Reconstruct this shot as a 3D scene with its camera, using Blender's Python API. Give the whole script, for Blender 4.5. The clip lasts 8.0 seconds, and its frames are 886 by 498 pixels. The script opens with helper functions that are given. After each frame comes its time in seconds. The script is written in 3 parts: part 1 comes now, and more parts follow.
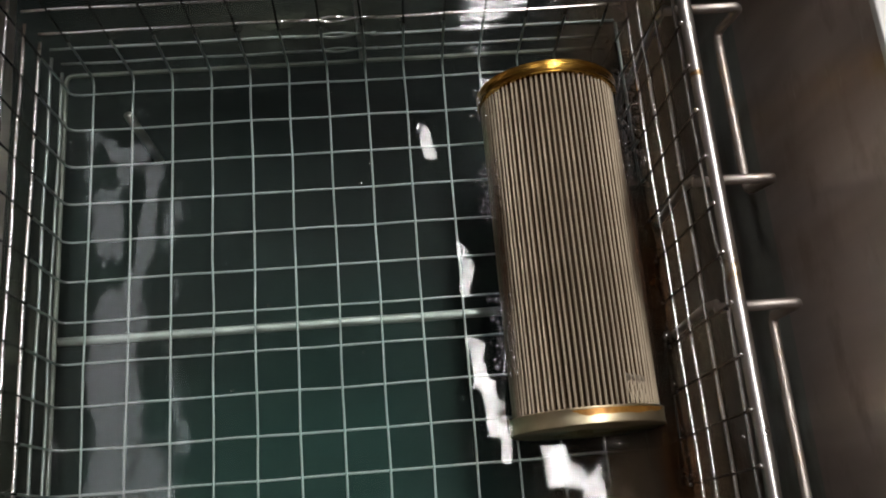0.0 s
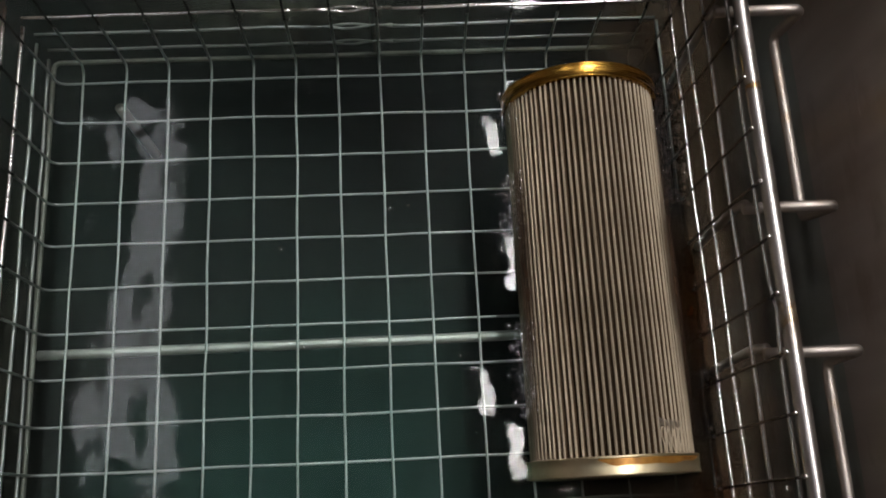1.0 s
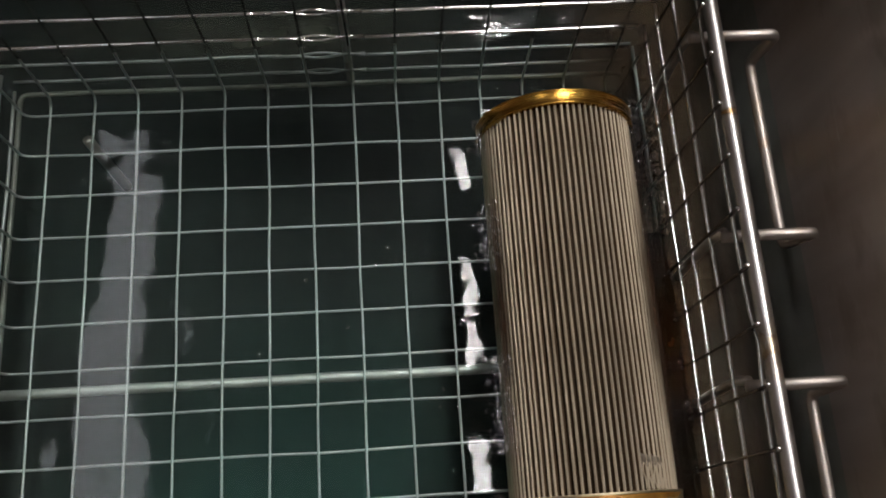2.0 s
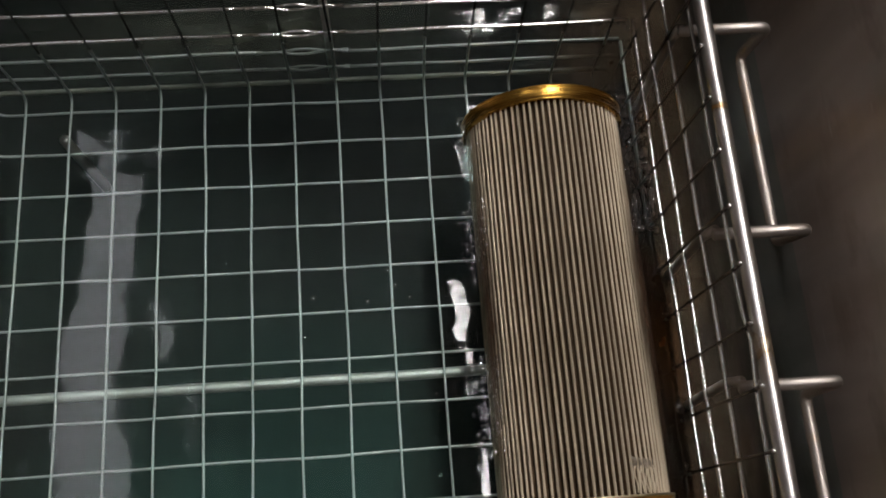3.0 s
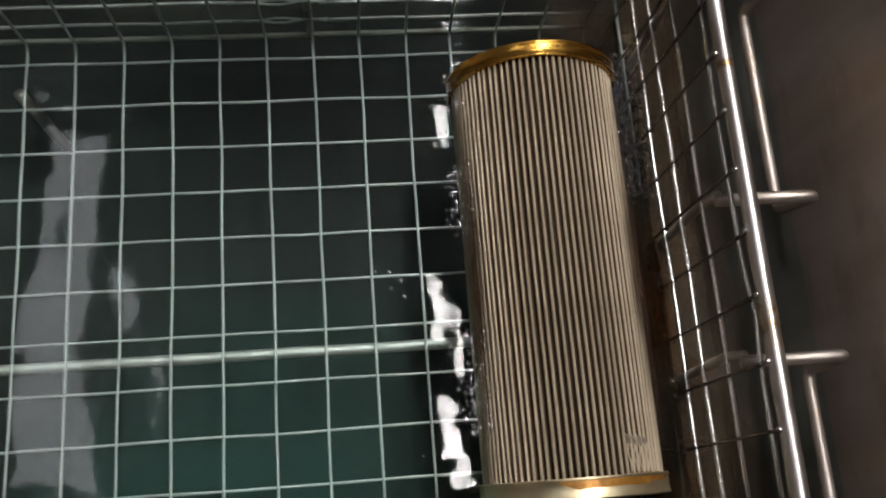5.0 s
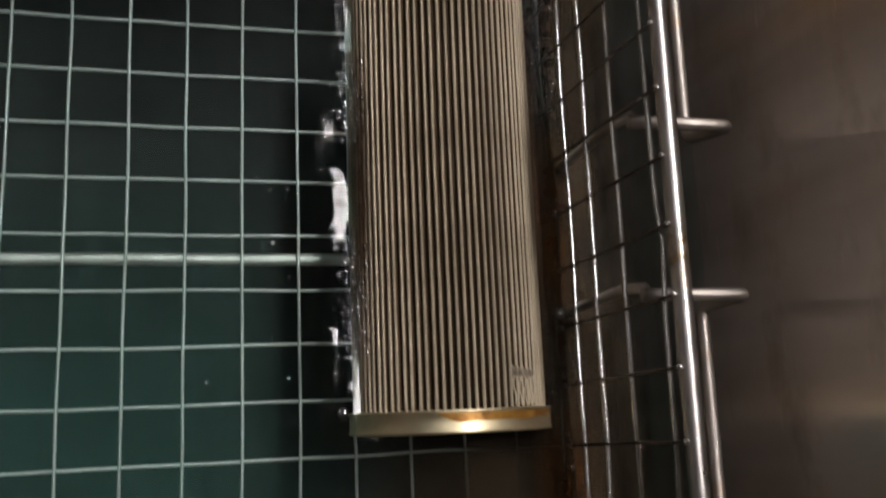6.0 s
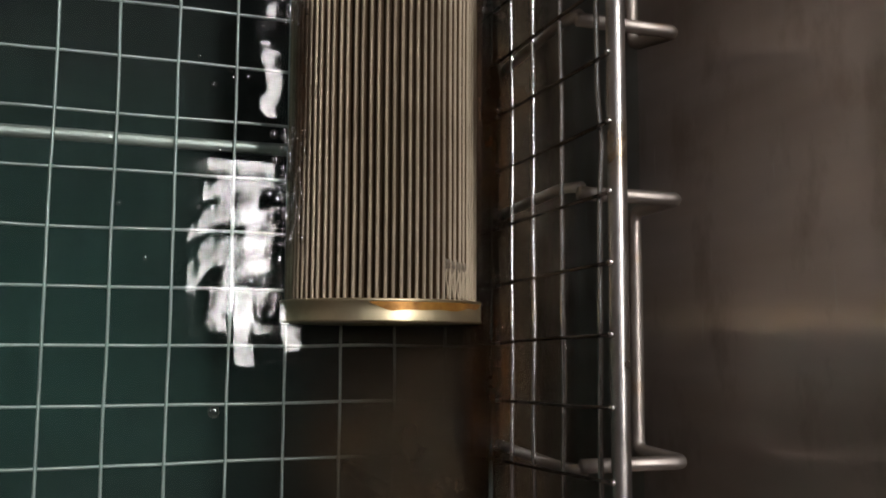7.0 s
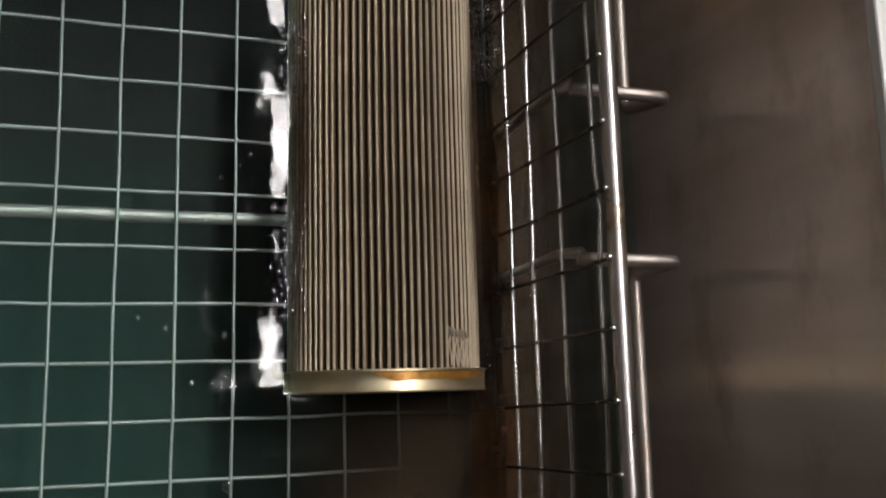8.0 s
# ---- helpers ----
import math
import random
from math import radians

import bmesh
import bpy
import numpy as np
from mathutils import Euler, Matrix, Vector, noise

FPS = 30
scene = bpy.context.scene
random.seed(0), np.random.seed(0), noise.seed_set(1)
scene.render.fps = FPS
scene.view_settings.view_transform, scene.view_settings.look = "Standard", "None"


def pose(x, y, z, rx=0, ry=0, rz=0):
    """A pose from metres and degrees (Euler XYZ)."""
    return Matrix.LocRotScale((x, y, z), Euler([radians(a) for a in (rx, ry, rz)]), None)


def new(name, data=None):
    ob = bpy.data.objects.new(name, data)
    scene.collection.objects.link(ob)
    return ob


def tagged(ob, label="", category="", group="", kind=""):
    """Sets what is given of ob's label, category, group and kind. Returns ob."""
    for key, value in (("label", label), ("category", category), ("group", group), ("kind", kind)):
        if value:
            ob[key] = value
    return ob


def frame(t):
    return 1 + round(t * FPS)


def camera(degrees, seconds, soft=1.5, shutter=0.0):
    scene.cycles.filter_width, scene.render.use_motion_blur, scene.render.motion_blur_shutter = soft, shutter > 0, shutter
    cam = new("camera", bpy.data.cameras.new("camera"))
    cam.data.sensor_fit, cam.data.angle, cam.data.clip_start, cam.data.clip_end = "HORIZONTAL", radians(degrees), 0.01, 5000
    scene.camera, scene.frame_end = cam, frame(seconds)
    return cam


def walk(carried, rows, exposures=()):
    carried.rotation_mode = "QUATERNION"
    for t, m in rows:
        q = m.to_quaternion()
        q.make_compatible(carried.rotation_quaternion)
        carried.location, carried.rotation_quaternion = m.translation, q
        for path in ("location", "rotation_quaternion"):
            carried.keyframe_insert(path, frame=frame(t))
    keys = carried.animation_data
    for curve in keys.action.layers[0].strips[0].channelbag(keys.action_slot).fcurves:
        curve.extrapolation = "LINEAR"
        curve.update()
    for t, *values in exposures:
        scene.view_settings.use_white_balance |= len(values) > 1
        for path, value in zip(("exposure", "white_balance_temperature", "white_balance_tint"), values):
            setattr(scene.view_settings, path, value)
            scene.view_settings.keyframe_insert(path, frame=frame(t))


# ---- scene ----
cam = camera(53.1, 8.0, soft=1.8, shutter=0.5)
PATH = [
    (0.0, -0.0402, -0.1303, 0.5245, 17.23, -1.96, -4.62),
    (0.5, -0.0409, -0.1118, 0.5085, 17.01, -2.36, -4.70),
    (1.0, -0.0381, -0.0951, 0.4855, 15.64, -1.63, -2.79),
    (1.5, -0.0392, -0.0898, 0.4779, 16.86, -1.62, -3.16),
    (2.0, -0.0297, -0.0905, 0.4758, 17.45, -2.07, -3.59),
    (3.5, -0.0269, -0.0854, 0.4628, 17.42, -2.55, -4.38),
    (4.0, -0.0283, -0.0836, 0.4615, 17.20, -2.31, -4.46),
    (5.3, -0.0322, -0.0804, 0.4292, 15.17, -6.92, -4.47),
    (5.5, -0.0329, -0.0770, 0.4185, 14.84, -9.40, -4.58),
    (5.9, -0.0357, -0.0791, 0.4032, 11.57, -13.77, -2.81),
    (6.0, -0.0371, -0.0816, 0.4032, 10.90, -14.28, -2.35),
    (6.5, -0.0376, -0.0918, 0.4009, 6.47, -18.17, -0.55),
    (7.0, -0.0367, -0.0963, 0.4001, 5.65, -18.78, 0.34),
    (7.5, -0.0379, -0.0938, 0.3989, 7.05, -19.58, 0.01),
    (8.0, -0.0403, -0.0897, 0.4021, 9.49, -18.93, -1.47),
]
walk(cam, [(t, pose(x, y, z, rx, ry, rz)) for t, x, y, z, rx, ry, rz in PATH],
     exposures=((0.0, 0.47), (0.6, 0.42), (1.0, 0.30), (1.5, 0.54), (2.0, 0.39), (3.5, 0.47), (4.2, 0.47), (5.3, 0.84), (5.5, 0.92), (6.0, 0.34), (6.5, 0.29), (7.0, 0.24), (7.5, 0.31), (8.0, 0.35)))

# ---- world and exposure ----
world = bpy.data.worlds.new("world")
scene.world = world
world.use_nodes = True
world.node_tree.nodes["Background"].inputs[0].default_value = (0.02, 0.019, 0.018, 1)
world.node_tree.nodes["Background"].inputs[1].default_value = 1.0

LAMP_MAIN, LAMP_SIDE = 38.0, 3.6

# ---- plan, metres ----
WATER = 0.048                       # level of the liquid
FLOOR = -0.0030                     # middle of the basket's floor wires
CELL = 0.025
BX0, BX1, BY0, BY1 = -0.243, 0.1115, -0.195, 0.1635   # basket walls
RIM_Z = 0.1385
TX0, TX1, TY0, TY1 = -0.310, 0.178, -0.262, 0.283    # tank walls, inner faces
TANK_TOP, TANK_BOTTOM = 0.2005, -0.085
FX, FZ, FY0, FY1 = 0.0583, 0.0401, -0.0902, 0.1128   # filter axis and ends
CAP_R, PLEAT_R = 0.0418, 0.0398


# ---- materials ----
def material(name, base, rough=0.5, metal=0.0, spec=0.5):
    m = bpy.data.materials.new(name)
    m.use_nodes = True
    b = m.node_tree.nodes["Principled BSDF"]
    b.inputs["Base Color"].default_value = (*base, 1)
    b.inputs["Roughness"].default_value = rough
    b.inputs["Metallic"].default_value = metal
    b.inputs["Specular IOR Level"].default_value = spec
    return m


def nd(m, kind, **values):
    n = m.node_tree.nodes.new(kind)
    for k, v in values.items():
        n.inputs[k].default_value = v
    return n


def link(m, a, b):
    m.node_tree.links.new(a, b)


def coords(m, scale=(1, 1, 1), use="Object"):
    c = nd(m, "ShaderNodeTexCoord")
    p = nd(m, "ShaderNodeMapping")
    p.inputs["Scale"].default_value = scale
    link(m, c.outputs[use], p.inputs["Vector"])
    return p.outputs[0]


def noise_of(m, vec, scale, detail=4.0, rough=0.55):
    n = nd(m, "ShaderNodeTexNoise", Scale=scale, Detail=detail, Roughness=rough)
    link(m, vec, n.inputs["Vector"])
    return n.outputs["Fac"]


def ramp(m, fac, stops):
    r = nd(m, "ShaderNodeValToRGB")
    els = r.color_ramp.elements
    while len(els) < len(stops):
        els.new(0.5)
    for e, (p, c) in zip(els, stops):
        e.position, e.color = p, (*c, 1)
    link(m, fac, r.inputs[0])
    return r.outputs[0]


def grey(v):
    return (v, v, v)


def bsdf(m):
    return m.node_tree.nodes["Principled BSDF"]


def bump(m, height, strength, distance=0.001):
    b = nd(m, "ShaderNodeBump", Strength=strength, Distance=distance)
    link(m, height, b.inputs["Height"])
    link(m, b.outputs[0], bsdf(m).inputs["Normal"])


def mixed(m, fac, a, b):
    x = nd(m, "ShaderNodeMix")
    x.data_type = "RGBA"
    link(m, fac, x.inputs[0])
    for sock, v in ((x.inputs[6], a), (x.inputs[7], b)):
        if isinstance(v, tuple):
            sock.default_value = (*v, 1)
        else:
            link(m, v, sock)
    return x.outputs[2]


def steel_wire(name="bright_steel_wire", reflect_dark=False):
    m = material(name, (0.62, 0.61, 0.59), 0.3, 1.0)
    v = coords(m)
    n = noise_of(m, v, 55, 5)
    stain = noise_of(m, v, 14, 3)
    col = ramp(m, n, [(0.3, (0.52, 0.51, 0.49)), (0.7, (0.72, 0.71, 0.69))])
    mask = ramp(m, stain, [(0.68, grey(0)), (0.80, grey(1))])
    stained = mixed(m, mask, col, (0.42, 0.31, 0.20))
    if reflect_dark:      # the standing wires' dark reflections, put into their colour
        stained = ramp(m, n, [(0.3, (0.10, 0.088, 0.078)), (0.7, (0.20, 0.18, 0.165))])
    # rougher below the level, with the murk's dimming put into the colour
    sep = nd(m, "ShaderNodeSeparateXYZ")
    link(m, v, sep.inputs[0])
    wet = nd(m, "ShaderNodeMapRange")
    for k, value in ((1, WATER - 0.006), (2, WATER + 0.004), (3, 0.34), (4, 0.0)):
        wet.inputs[k].default_value = value
    link(m, sep.outputs[2], wet.inputs[0])
    murk_tone = nd(m, "ShaderNodeMapRange")
    murk_tone.inputs[2].default_value, murk_tone.inputs[4].default_value = 0.34, 0.96 if reflect_dark else 0.62
    link(m, wet.outputs[0], murk_tone.inputs[0])
    link(m, mixed(m, murk_tone.outputs[0], stained, (0.40, 0.42, 0.40) if reflect_dark else (0.20, 0.215, 0.20)), bsdf(m).inputs["Base Color"])
    add = nd(m, "ShaderNodeMath")
    link(m, wet.outputs[0], add.inputs[0])
    link(m, ramp(m, n, [(0.3, grey(0.14)), (0.75, grey(0.26))]), add.inputs[1])
    link(m, add.outputs[0], bsdf(m).inputs["Roughness"])
    bump(m, noise_of(m, v, 900, 2), 0.15, 0.0003)
    return m


def rod_steel(name="polished_steel_rod", dull=False):
    m = material(name, (0.66, 0.64, 0.62), 0.25, 1.0)
    v = coords(m)
    lines = noise_of(m, v, 60, 3)
    stain = noise_of(m, v, 24, 3)
    col = ramp(m, noise_of(m, v, 40, 4), [(0.3, (0.40, 0.375, 0.35)), (0.7, (0.56, 0.53, 0.50))])
    if dull:        # brown tarnish on the handles
        col = ramp(m, noise_of(m, v, 40, 4), [(0.3, (0.33, 0.29, 0.255)), (0.7, (0.47, 0.425, 0.385))])
    mask = ramp(m, stain, [(0.62, grey(0)), (0.76, grey(0.85))])
    link(m, mixed(m, mask, col, (0.45, 0.27, 0.10)), bsdf(m).inputs["Base Color"])
    link(m, ramp(m, lines, [(0.3, grey(0.42 if dull else 0.27)), (0.7, grey(0.55 if dull else 0.40))]), bsdf(m).inputs["Roughness"])
    return m


def tank_steel():
    m = material("brushed_tank_steel", (0.42, 0.39, 0.36), 0.38, 0.95)
    bsdf(m).inputs["Anisotropic"].default_value = 1.0
    bsdf(m).inputs["Anisotropic Rotation"].default_value = 0.25
    tan = nd(m, "ShaderNodeTangent")
    tan.direction_type, tan.axis = "RADIAL", "Z"
    link(m, tan.outputs[0], bsdf(m).inputs["Tangent"])
    brush = noise_of(m, coords(m, (1, 0.012, 1)), 420, 4)
    cloud = noise_of(m, coords(m, (1, 1, 0.16)), 13, 4, 0.5)
    drip = noise_of(m, coords(m, (1, 0.05, 1)), 150, 4)
    col = ramp(m, cloud, [(0.36, (0.50, 0.41, 0.355)), (0.5, (0.71, 0.605, 0.545)), (0.63, (0.90, 0.79, 0.73))])
    mask = ramp(m, drip, [(0.55, grey(0)), (0.85, grey(0.2))])
    marked = mixed(m, mask, col, (0.80, 0.75, 0.70))
    # brown smears wiped along the wall, and fine pale scratches
    smear = ramp(m, noise_of(m, coords(m, (1, 1, 2.2)), 16, 5, 0.6), [(0.52, grey(0)), (0.68, grey(0.5))])
    smeared = mixed(m, smear, marked, (0.40, 0.29, 0.215))
    scratch = ramp(m, noise_of(m, coords(m, (1, 0.10, 1)), 260, 2), [(0.70, grey(0)), (0.76, grey(0.4))])
    link(m, mixed(m, scratch, smeared, (0.92, 0.88, 0.84)), bsdf(m).inputs["Base Color"])
    link(m, ramp(m, brush, [(0.25, grey(0.28)), (0.75, grey(0.33))]), bsdf(m).inputs["Roughness"])
    return m


def murky_steel():
    # the murky liquid's darkness is put into the bottom's colour
    m = material("murk_coloured_tank_steel", (0.02, 0.035, 0.03), 0.9, 0.0, 0.0)
    v = coords(m)
    n = noise_of(m, v, 4.5, 5)
    murk_mottle = ramp(m, n, [(0.28, (0.0175, 0.0180, 0.0178)), (0.52, (0.0200, 0.0232, 0.0222)), (0.75, (0.0215, 0.0288, 0.0268))])
    # a round area of the bottom is paler and greener, with a ragged edge
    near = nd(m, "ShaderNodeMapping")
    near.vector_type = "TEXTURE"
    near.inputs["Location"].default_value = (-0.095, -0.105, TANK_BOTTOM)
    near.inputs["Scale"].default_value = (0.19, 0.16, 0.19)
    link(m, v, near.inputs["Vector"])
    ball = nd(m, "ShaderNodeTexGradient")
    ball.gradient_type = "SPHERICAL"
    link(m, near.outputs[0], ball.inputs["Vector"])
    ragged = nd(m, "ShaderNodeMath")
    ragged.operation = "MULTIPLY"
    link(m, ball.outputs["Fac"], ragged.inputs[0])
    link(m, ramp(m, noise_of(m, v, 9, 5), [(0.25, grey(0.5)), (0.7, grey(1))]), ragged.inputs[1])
    greener = ramp(m, ragged.outputs[0], [(0.05, grey(0)), (0.55, grey(1))])
    link(m, mixed(m, greener, murk_mottle, (0.0200, 0.0375, 0.0335)), bsdf(m).inputs["Base Color"])
    bump(m, noise_of(m, v, 60, 3), 0.2, 0.001)
    return m


def pleat_mesh():
    m = material("stainless_mesh_pleat", (0.40, 0.35, 0.28), 0.5, 0.5)
    v = coords(m)
    weave = nd(m, "ShaderNodeTexVoronoi", Scale=1500.0)
    link(m, v, weave.inputs["Vector"])
    rnd = nd(m, "ShaderNodeObjectInfo")
    n = noise_of(m, v, 30, 4)
    base = ramp(m, n, [(0.3, (0.26, 0.208, 0.140)), (0.7, (0.385, 0.315, 0.220))])
    mask = ramp(m, noise_of(m, coords(m, (1, 0.25, 1)), 22, 3), [(0.54, grey(0)), (0.74, grey(0.7))])
    tinted = mixed(m, mask, base, (0.29, 0.19, 0.10))
    hue = nd(m, "ShaderNodeHueSaturation")
    mr = nd(m, "ShaderNodeMapRange")
    mr.inputs[3].default_value, mr.inputs[4].default_value = 0.82, 1.15
    link(m, rnd.outputs["Random"], mr.inputs[0])
    link(m, mr.outputs[0], hue.inputs["Value"])
    link(m, tinted, hue.inputs["Color"])
    link(m, hue.outputs[0], bsdf(m).inputs["Base Color"])
    bump(m, weave.outputs["Distance"], 0.25, 0.0004)
    return m


def gold_cap(name, warm):
    m = material(name, (0.75, 0.5, 0.2), 0.3, 1.0)
    v = coords(m)
    n = noise_of(m, v, 45, 5)
    a, b = ((0.36, 0.17, 0.028), (0.66, 0.38, 0.075)) if warm else ((0.52, 0.435, 0.27), (0.72, 0.63, 0.42))
    col = ramp(m, n, [(0.3, a), (0.7, b)])
    link(m, col, bsdf(m).inputs["Base Color"])
    lines = noise_of(m, coords(m, (0.08, 3, 0.08)), 700, 3)
    link(m, ramp(m, lines, [(0.3, grey(0.20 if warm else 0.34)), (0.7, grey(0.32 if warm else 0.46))]), bsdf(m).inputs["Roughness"])
    bump(m, lines, 0.15, 0.0003)
    return m


def rust_stain():
    m = material("orange_rust_stain", (0.42, 0.17, 0.03), 0.35, 0.55)
    n = noise_of(m, coords(m), 160, 4)
    link(m, ramp(m, n, [(0.3, (0.19, 0.080, 0.012)), (0.7, (0.44, 0.215, 0.04))]), bsdf(m).inputs["Base Color"])
    return m


def liquid(name, ior=1.08, tint=(0.80, 0.90, 0.87)):
    m = bpy.data.materials.new(name)
    m.use_nodes = True
    nt = m.node_tree
    nt.nodes.remove(bsdf(m))
    out = nt.nodes["Material Output"]
    fres = nd(m, "ShaderNodeFresnel", IOR=1.34)
    refr = nd(m, "ShaderNodeBsdfRefraction", IOR=ior, Roughness=0.0)
    refr.inputs["Color"].default_value = (*tint, 1)
    gl = nd(m, "ShaderNodeBsdfGlossy", Roughness=0.03)
    mix = nd(m, "ShaderNodeMixShader")
    rip = noise_of(m, coords(m), 55, 2.0, 0.4)
    bp = nd(m, "ShaderNodeBump", Strength=0.2, Distance=0.0012)
    link(m, rip, bp.inputs["Height"])
    for s in (fres, refr, gl):
        link(m, bp.outputs[0], s.inputs["Normal"])
    link(m, fres.outputs[0], mix.inputs[0])
    link(m, refr.outputs[0], mix.inputs[1])
    link(m, gl.outputs[0], mix.inputs[2])
    link(m, mix.outputs[0], out.inputs["Surface"])
    return m


def film_skin(name, tint, gloss_ior, rough=0.03, least=0.0):
    m = bpy.data.materials.new(name)
    m.use_nodes = True
    nt = m.node_tree
    nt.nodes.remove(bsdf(m))
    fres = nd(m, "ShaderNodeFresnel", IOR=gloss_ior)
    tr = nd(m, "ShaderNodeBsdfTransparent")
    tr.inputs["Color"].default_value = (*tint, 1)
    gl = nd(m, "ShaderNodeBsdfGlossy", Roughness=rough)
    mix = nd(m, "ShaderNodeMixShader")
    some = nd(m, "ShaderNodeMath")
    some.inputs[1].default_value = least
    some.use_clamp = True
    link(m, fres.outputs[0], some.inputs[0])
    link(m, some.outputs[0], mix.inputs[0])
    link(m, tr.outputs[0], mix.inputs[1])
    link(m, gl.outputs[0], mix.inputs[2])
    link(m, mix.outputs[0], nt.nodes["Material Output"].inputs["Surface"])
    return m


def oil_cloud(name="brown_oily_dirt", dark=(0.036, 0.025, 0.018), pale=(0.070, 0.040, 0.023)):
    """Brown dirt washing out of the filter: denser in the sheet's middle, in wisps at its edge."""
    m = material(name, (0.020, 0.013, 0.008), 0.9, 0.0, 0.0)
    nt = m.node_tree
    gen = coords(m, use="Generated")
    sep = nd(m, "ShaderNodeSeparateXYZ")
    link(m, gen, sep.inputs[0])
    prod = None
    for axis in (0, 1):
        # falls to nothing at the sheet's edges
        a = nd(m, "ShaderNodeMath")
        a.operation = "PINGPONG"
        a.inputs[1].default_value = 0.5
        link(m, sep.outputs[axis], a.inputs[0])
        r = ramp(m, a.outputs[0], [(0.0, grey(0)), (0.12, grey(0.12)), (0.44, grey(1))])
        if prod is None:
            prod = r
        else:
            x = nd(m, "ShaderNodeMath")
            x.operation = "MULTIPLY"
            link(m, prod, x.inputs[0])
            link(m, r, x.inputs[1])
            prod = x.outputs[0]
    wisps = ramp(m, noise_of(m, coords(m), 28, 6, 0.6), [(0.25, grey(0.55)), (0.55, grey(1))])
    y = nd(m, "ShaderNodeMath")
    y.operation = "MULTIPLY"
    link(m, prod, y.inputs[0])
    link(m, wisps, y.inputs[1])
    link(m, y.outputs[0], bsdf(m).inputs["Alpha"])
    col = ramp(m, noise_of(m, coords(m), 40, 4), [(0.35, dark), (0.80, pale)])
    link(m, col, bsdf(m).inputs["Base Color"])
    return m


def glow(name, strength, colour):
    m = material(name, (0.8, 0.8, 0.8))
    bsdf(m).inputs["Emission Color"].default_value = (*colour, 1)
    bsdf(m).inputs["Emission Strength"].default_value = strength
    return m


WIRE, REFLECT_DARK = steel_wire(), steel_wire("dark_reflection_wire", True)
ROD, HANDLE, TANK, MURK = rod_steel(), rod_steel("tarnished_steel_rod", True), tank_steel(), murky_steel()
PLEAT = pleat_mesh()
SCALED = material("scale_dulled_steel", (0.5, 0.5, 0.48), 0.5, 0.75)
link(SCALED, ramp(SCALED, noise_of(SCALED, coords(SCALED), 60, 4), [(0.3, (0.30, 0.31, 0.29)), (0.7, (0.46, 0.46, 0.43))]), bsdf(SCALED).inputs["Base Color"])
# the murky liquid's dimming of the foot frame, put into its colour
MURK_DIMMED = material("murk_dimmed_steel", (0.2, 0.2, 0.18), 0.6, 0.5)
link(MURK_DIMMED, ramp(MURK_DIMMED, noise_of(MURK_DIMMED, coords(MURK_DIMMED), 45, 4), [(0.3, (0.12, 0.125, 0.105)), (0.7, (0.25, 0.25, 0.215))]), bsdf(MURK_DIMMED).inputs["Base Color"])
GOLD, BRASS, RUST = gold_cap("amber_gold_end_cap", True), gold_cap("dull_brass_end_cap", False), rust_stain()
RIMRUST = material("thin_rust_on_steel", (0.42, 0.30, 0.17), 0.32, 0.9)
link(RIMRUST, ramp(RIMRUST, noise_of(RIMRUST, coords(RIMRUST), 130, 4), [(0.35, (0.34, 0.20, 0.08)), (0.65, (0.58, 0.50, 0.40))]), bsdf(RIMRUST).inputs["Base Color"])
gen = nd(RIMRUST, "ShaderNodeSeparateXYZ")
link(RIMRUST, coords(RIMRUST, use="Generated"), gen.inputs[0])
ping = nd(RIMRUST, "ShaderNodeMath")
ping.operation = "PINGPONG"
ping.inputs[1].default_value = 0.5
link(RIMRUST, gen.outputs[1], ping.inputs[0])
fade = nd(RIMRUST, "ShaderNodeMath")
fade.operation = "MULTIPLY"
link(RIMRUST, ramp(RIMRUST, ping.outputs[0], [(0.0, grey(0)), (0.42, grey(1))]), fade.inputs[0])
link(RIMRUST, ramp(RIMRUST, noise_of(RIMRUST, coords(RIMRUST, (1, 0.4, 1)), 300, 4), [(0.3, grey(0.35)), (0.6, grey(1))]), fade.inputs[1])
link(RIMRUST, fade.outputs[0], bsdf(RIMRUST).inputs["Alpha"])
# shade between the pleats, put into the colour of their flanks
FLANK_SHADE = material("pleat_flank_shade", (0.078, 0.049, 0.027), 0.8, 0.0, 0.1)
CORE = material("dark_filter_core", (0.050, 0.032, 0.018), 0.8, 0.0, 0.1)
SEAM = material("dirty_mesh_seam", (0.15, 0.12, 0.085), 0.6, 0.3)
link(SEAM, ramp(SEAM, noise_of(SEAM, coords(SEAM), 260, 4), [(0.3, (0.10, 0.078, 0.052)), (0.7, (0.21, 0.17, 0.125))]), bsdf(SEAM).inputs["Base Color"])
LIQUID = liquid("cleaning_liquid")
SKIN = film_skin("bubble_skin", (0.88, 0.85, 0.80), 1.5, 0.10, 0.10)
RIPPLE = film_skin("raised_liquid", (0.97, 0.98, 0.97), 1.34)
OIL = oil_cloud()
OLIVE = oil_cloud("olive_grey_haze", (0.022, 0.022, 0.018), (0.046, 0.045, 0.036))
RUSTY = oil_cloud("rusty_red_dirt", (0.040, 0.015, 0.006), (0.120, 0.042, 0.013))
WALLPAINT = material("dim_workshop_paint", (0.20, 0.18, 0.165), 0.8)
link(WALLPAINT, ramp(WALLPAINT, noise_of(WALLPAINT, coords(WALLPAINT), 2.5, 5), [(0.3, (0.25, 0.215, 0.19)), (0.7, (0.32, 0.28, 0.25))]), bsdf(WALLPAINT).inputs["Base Color"])
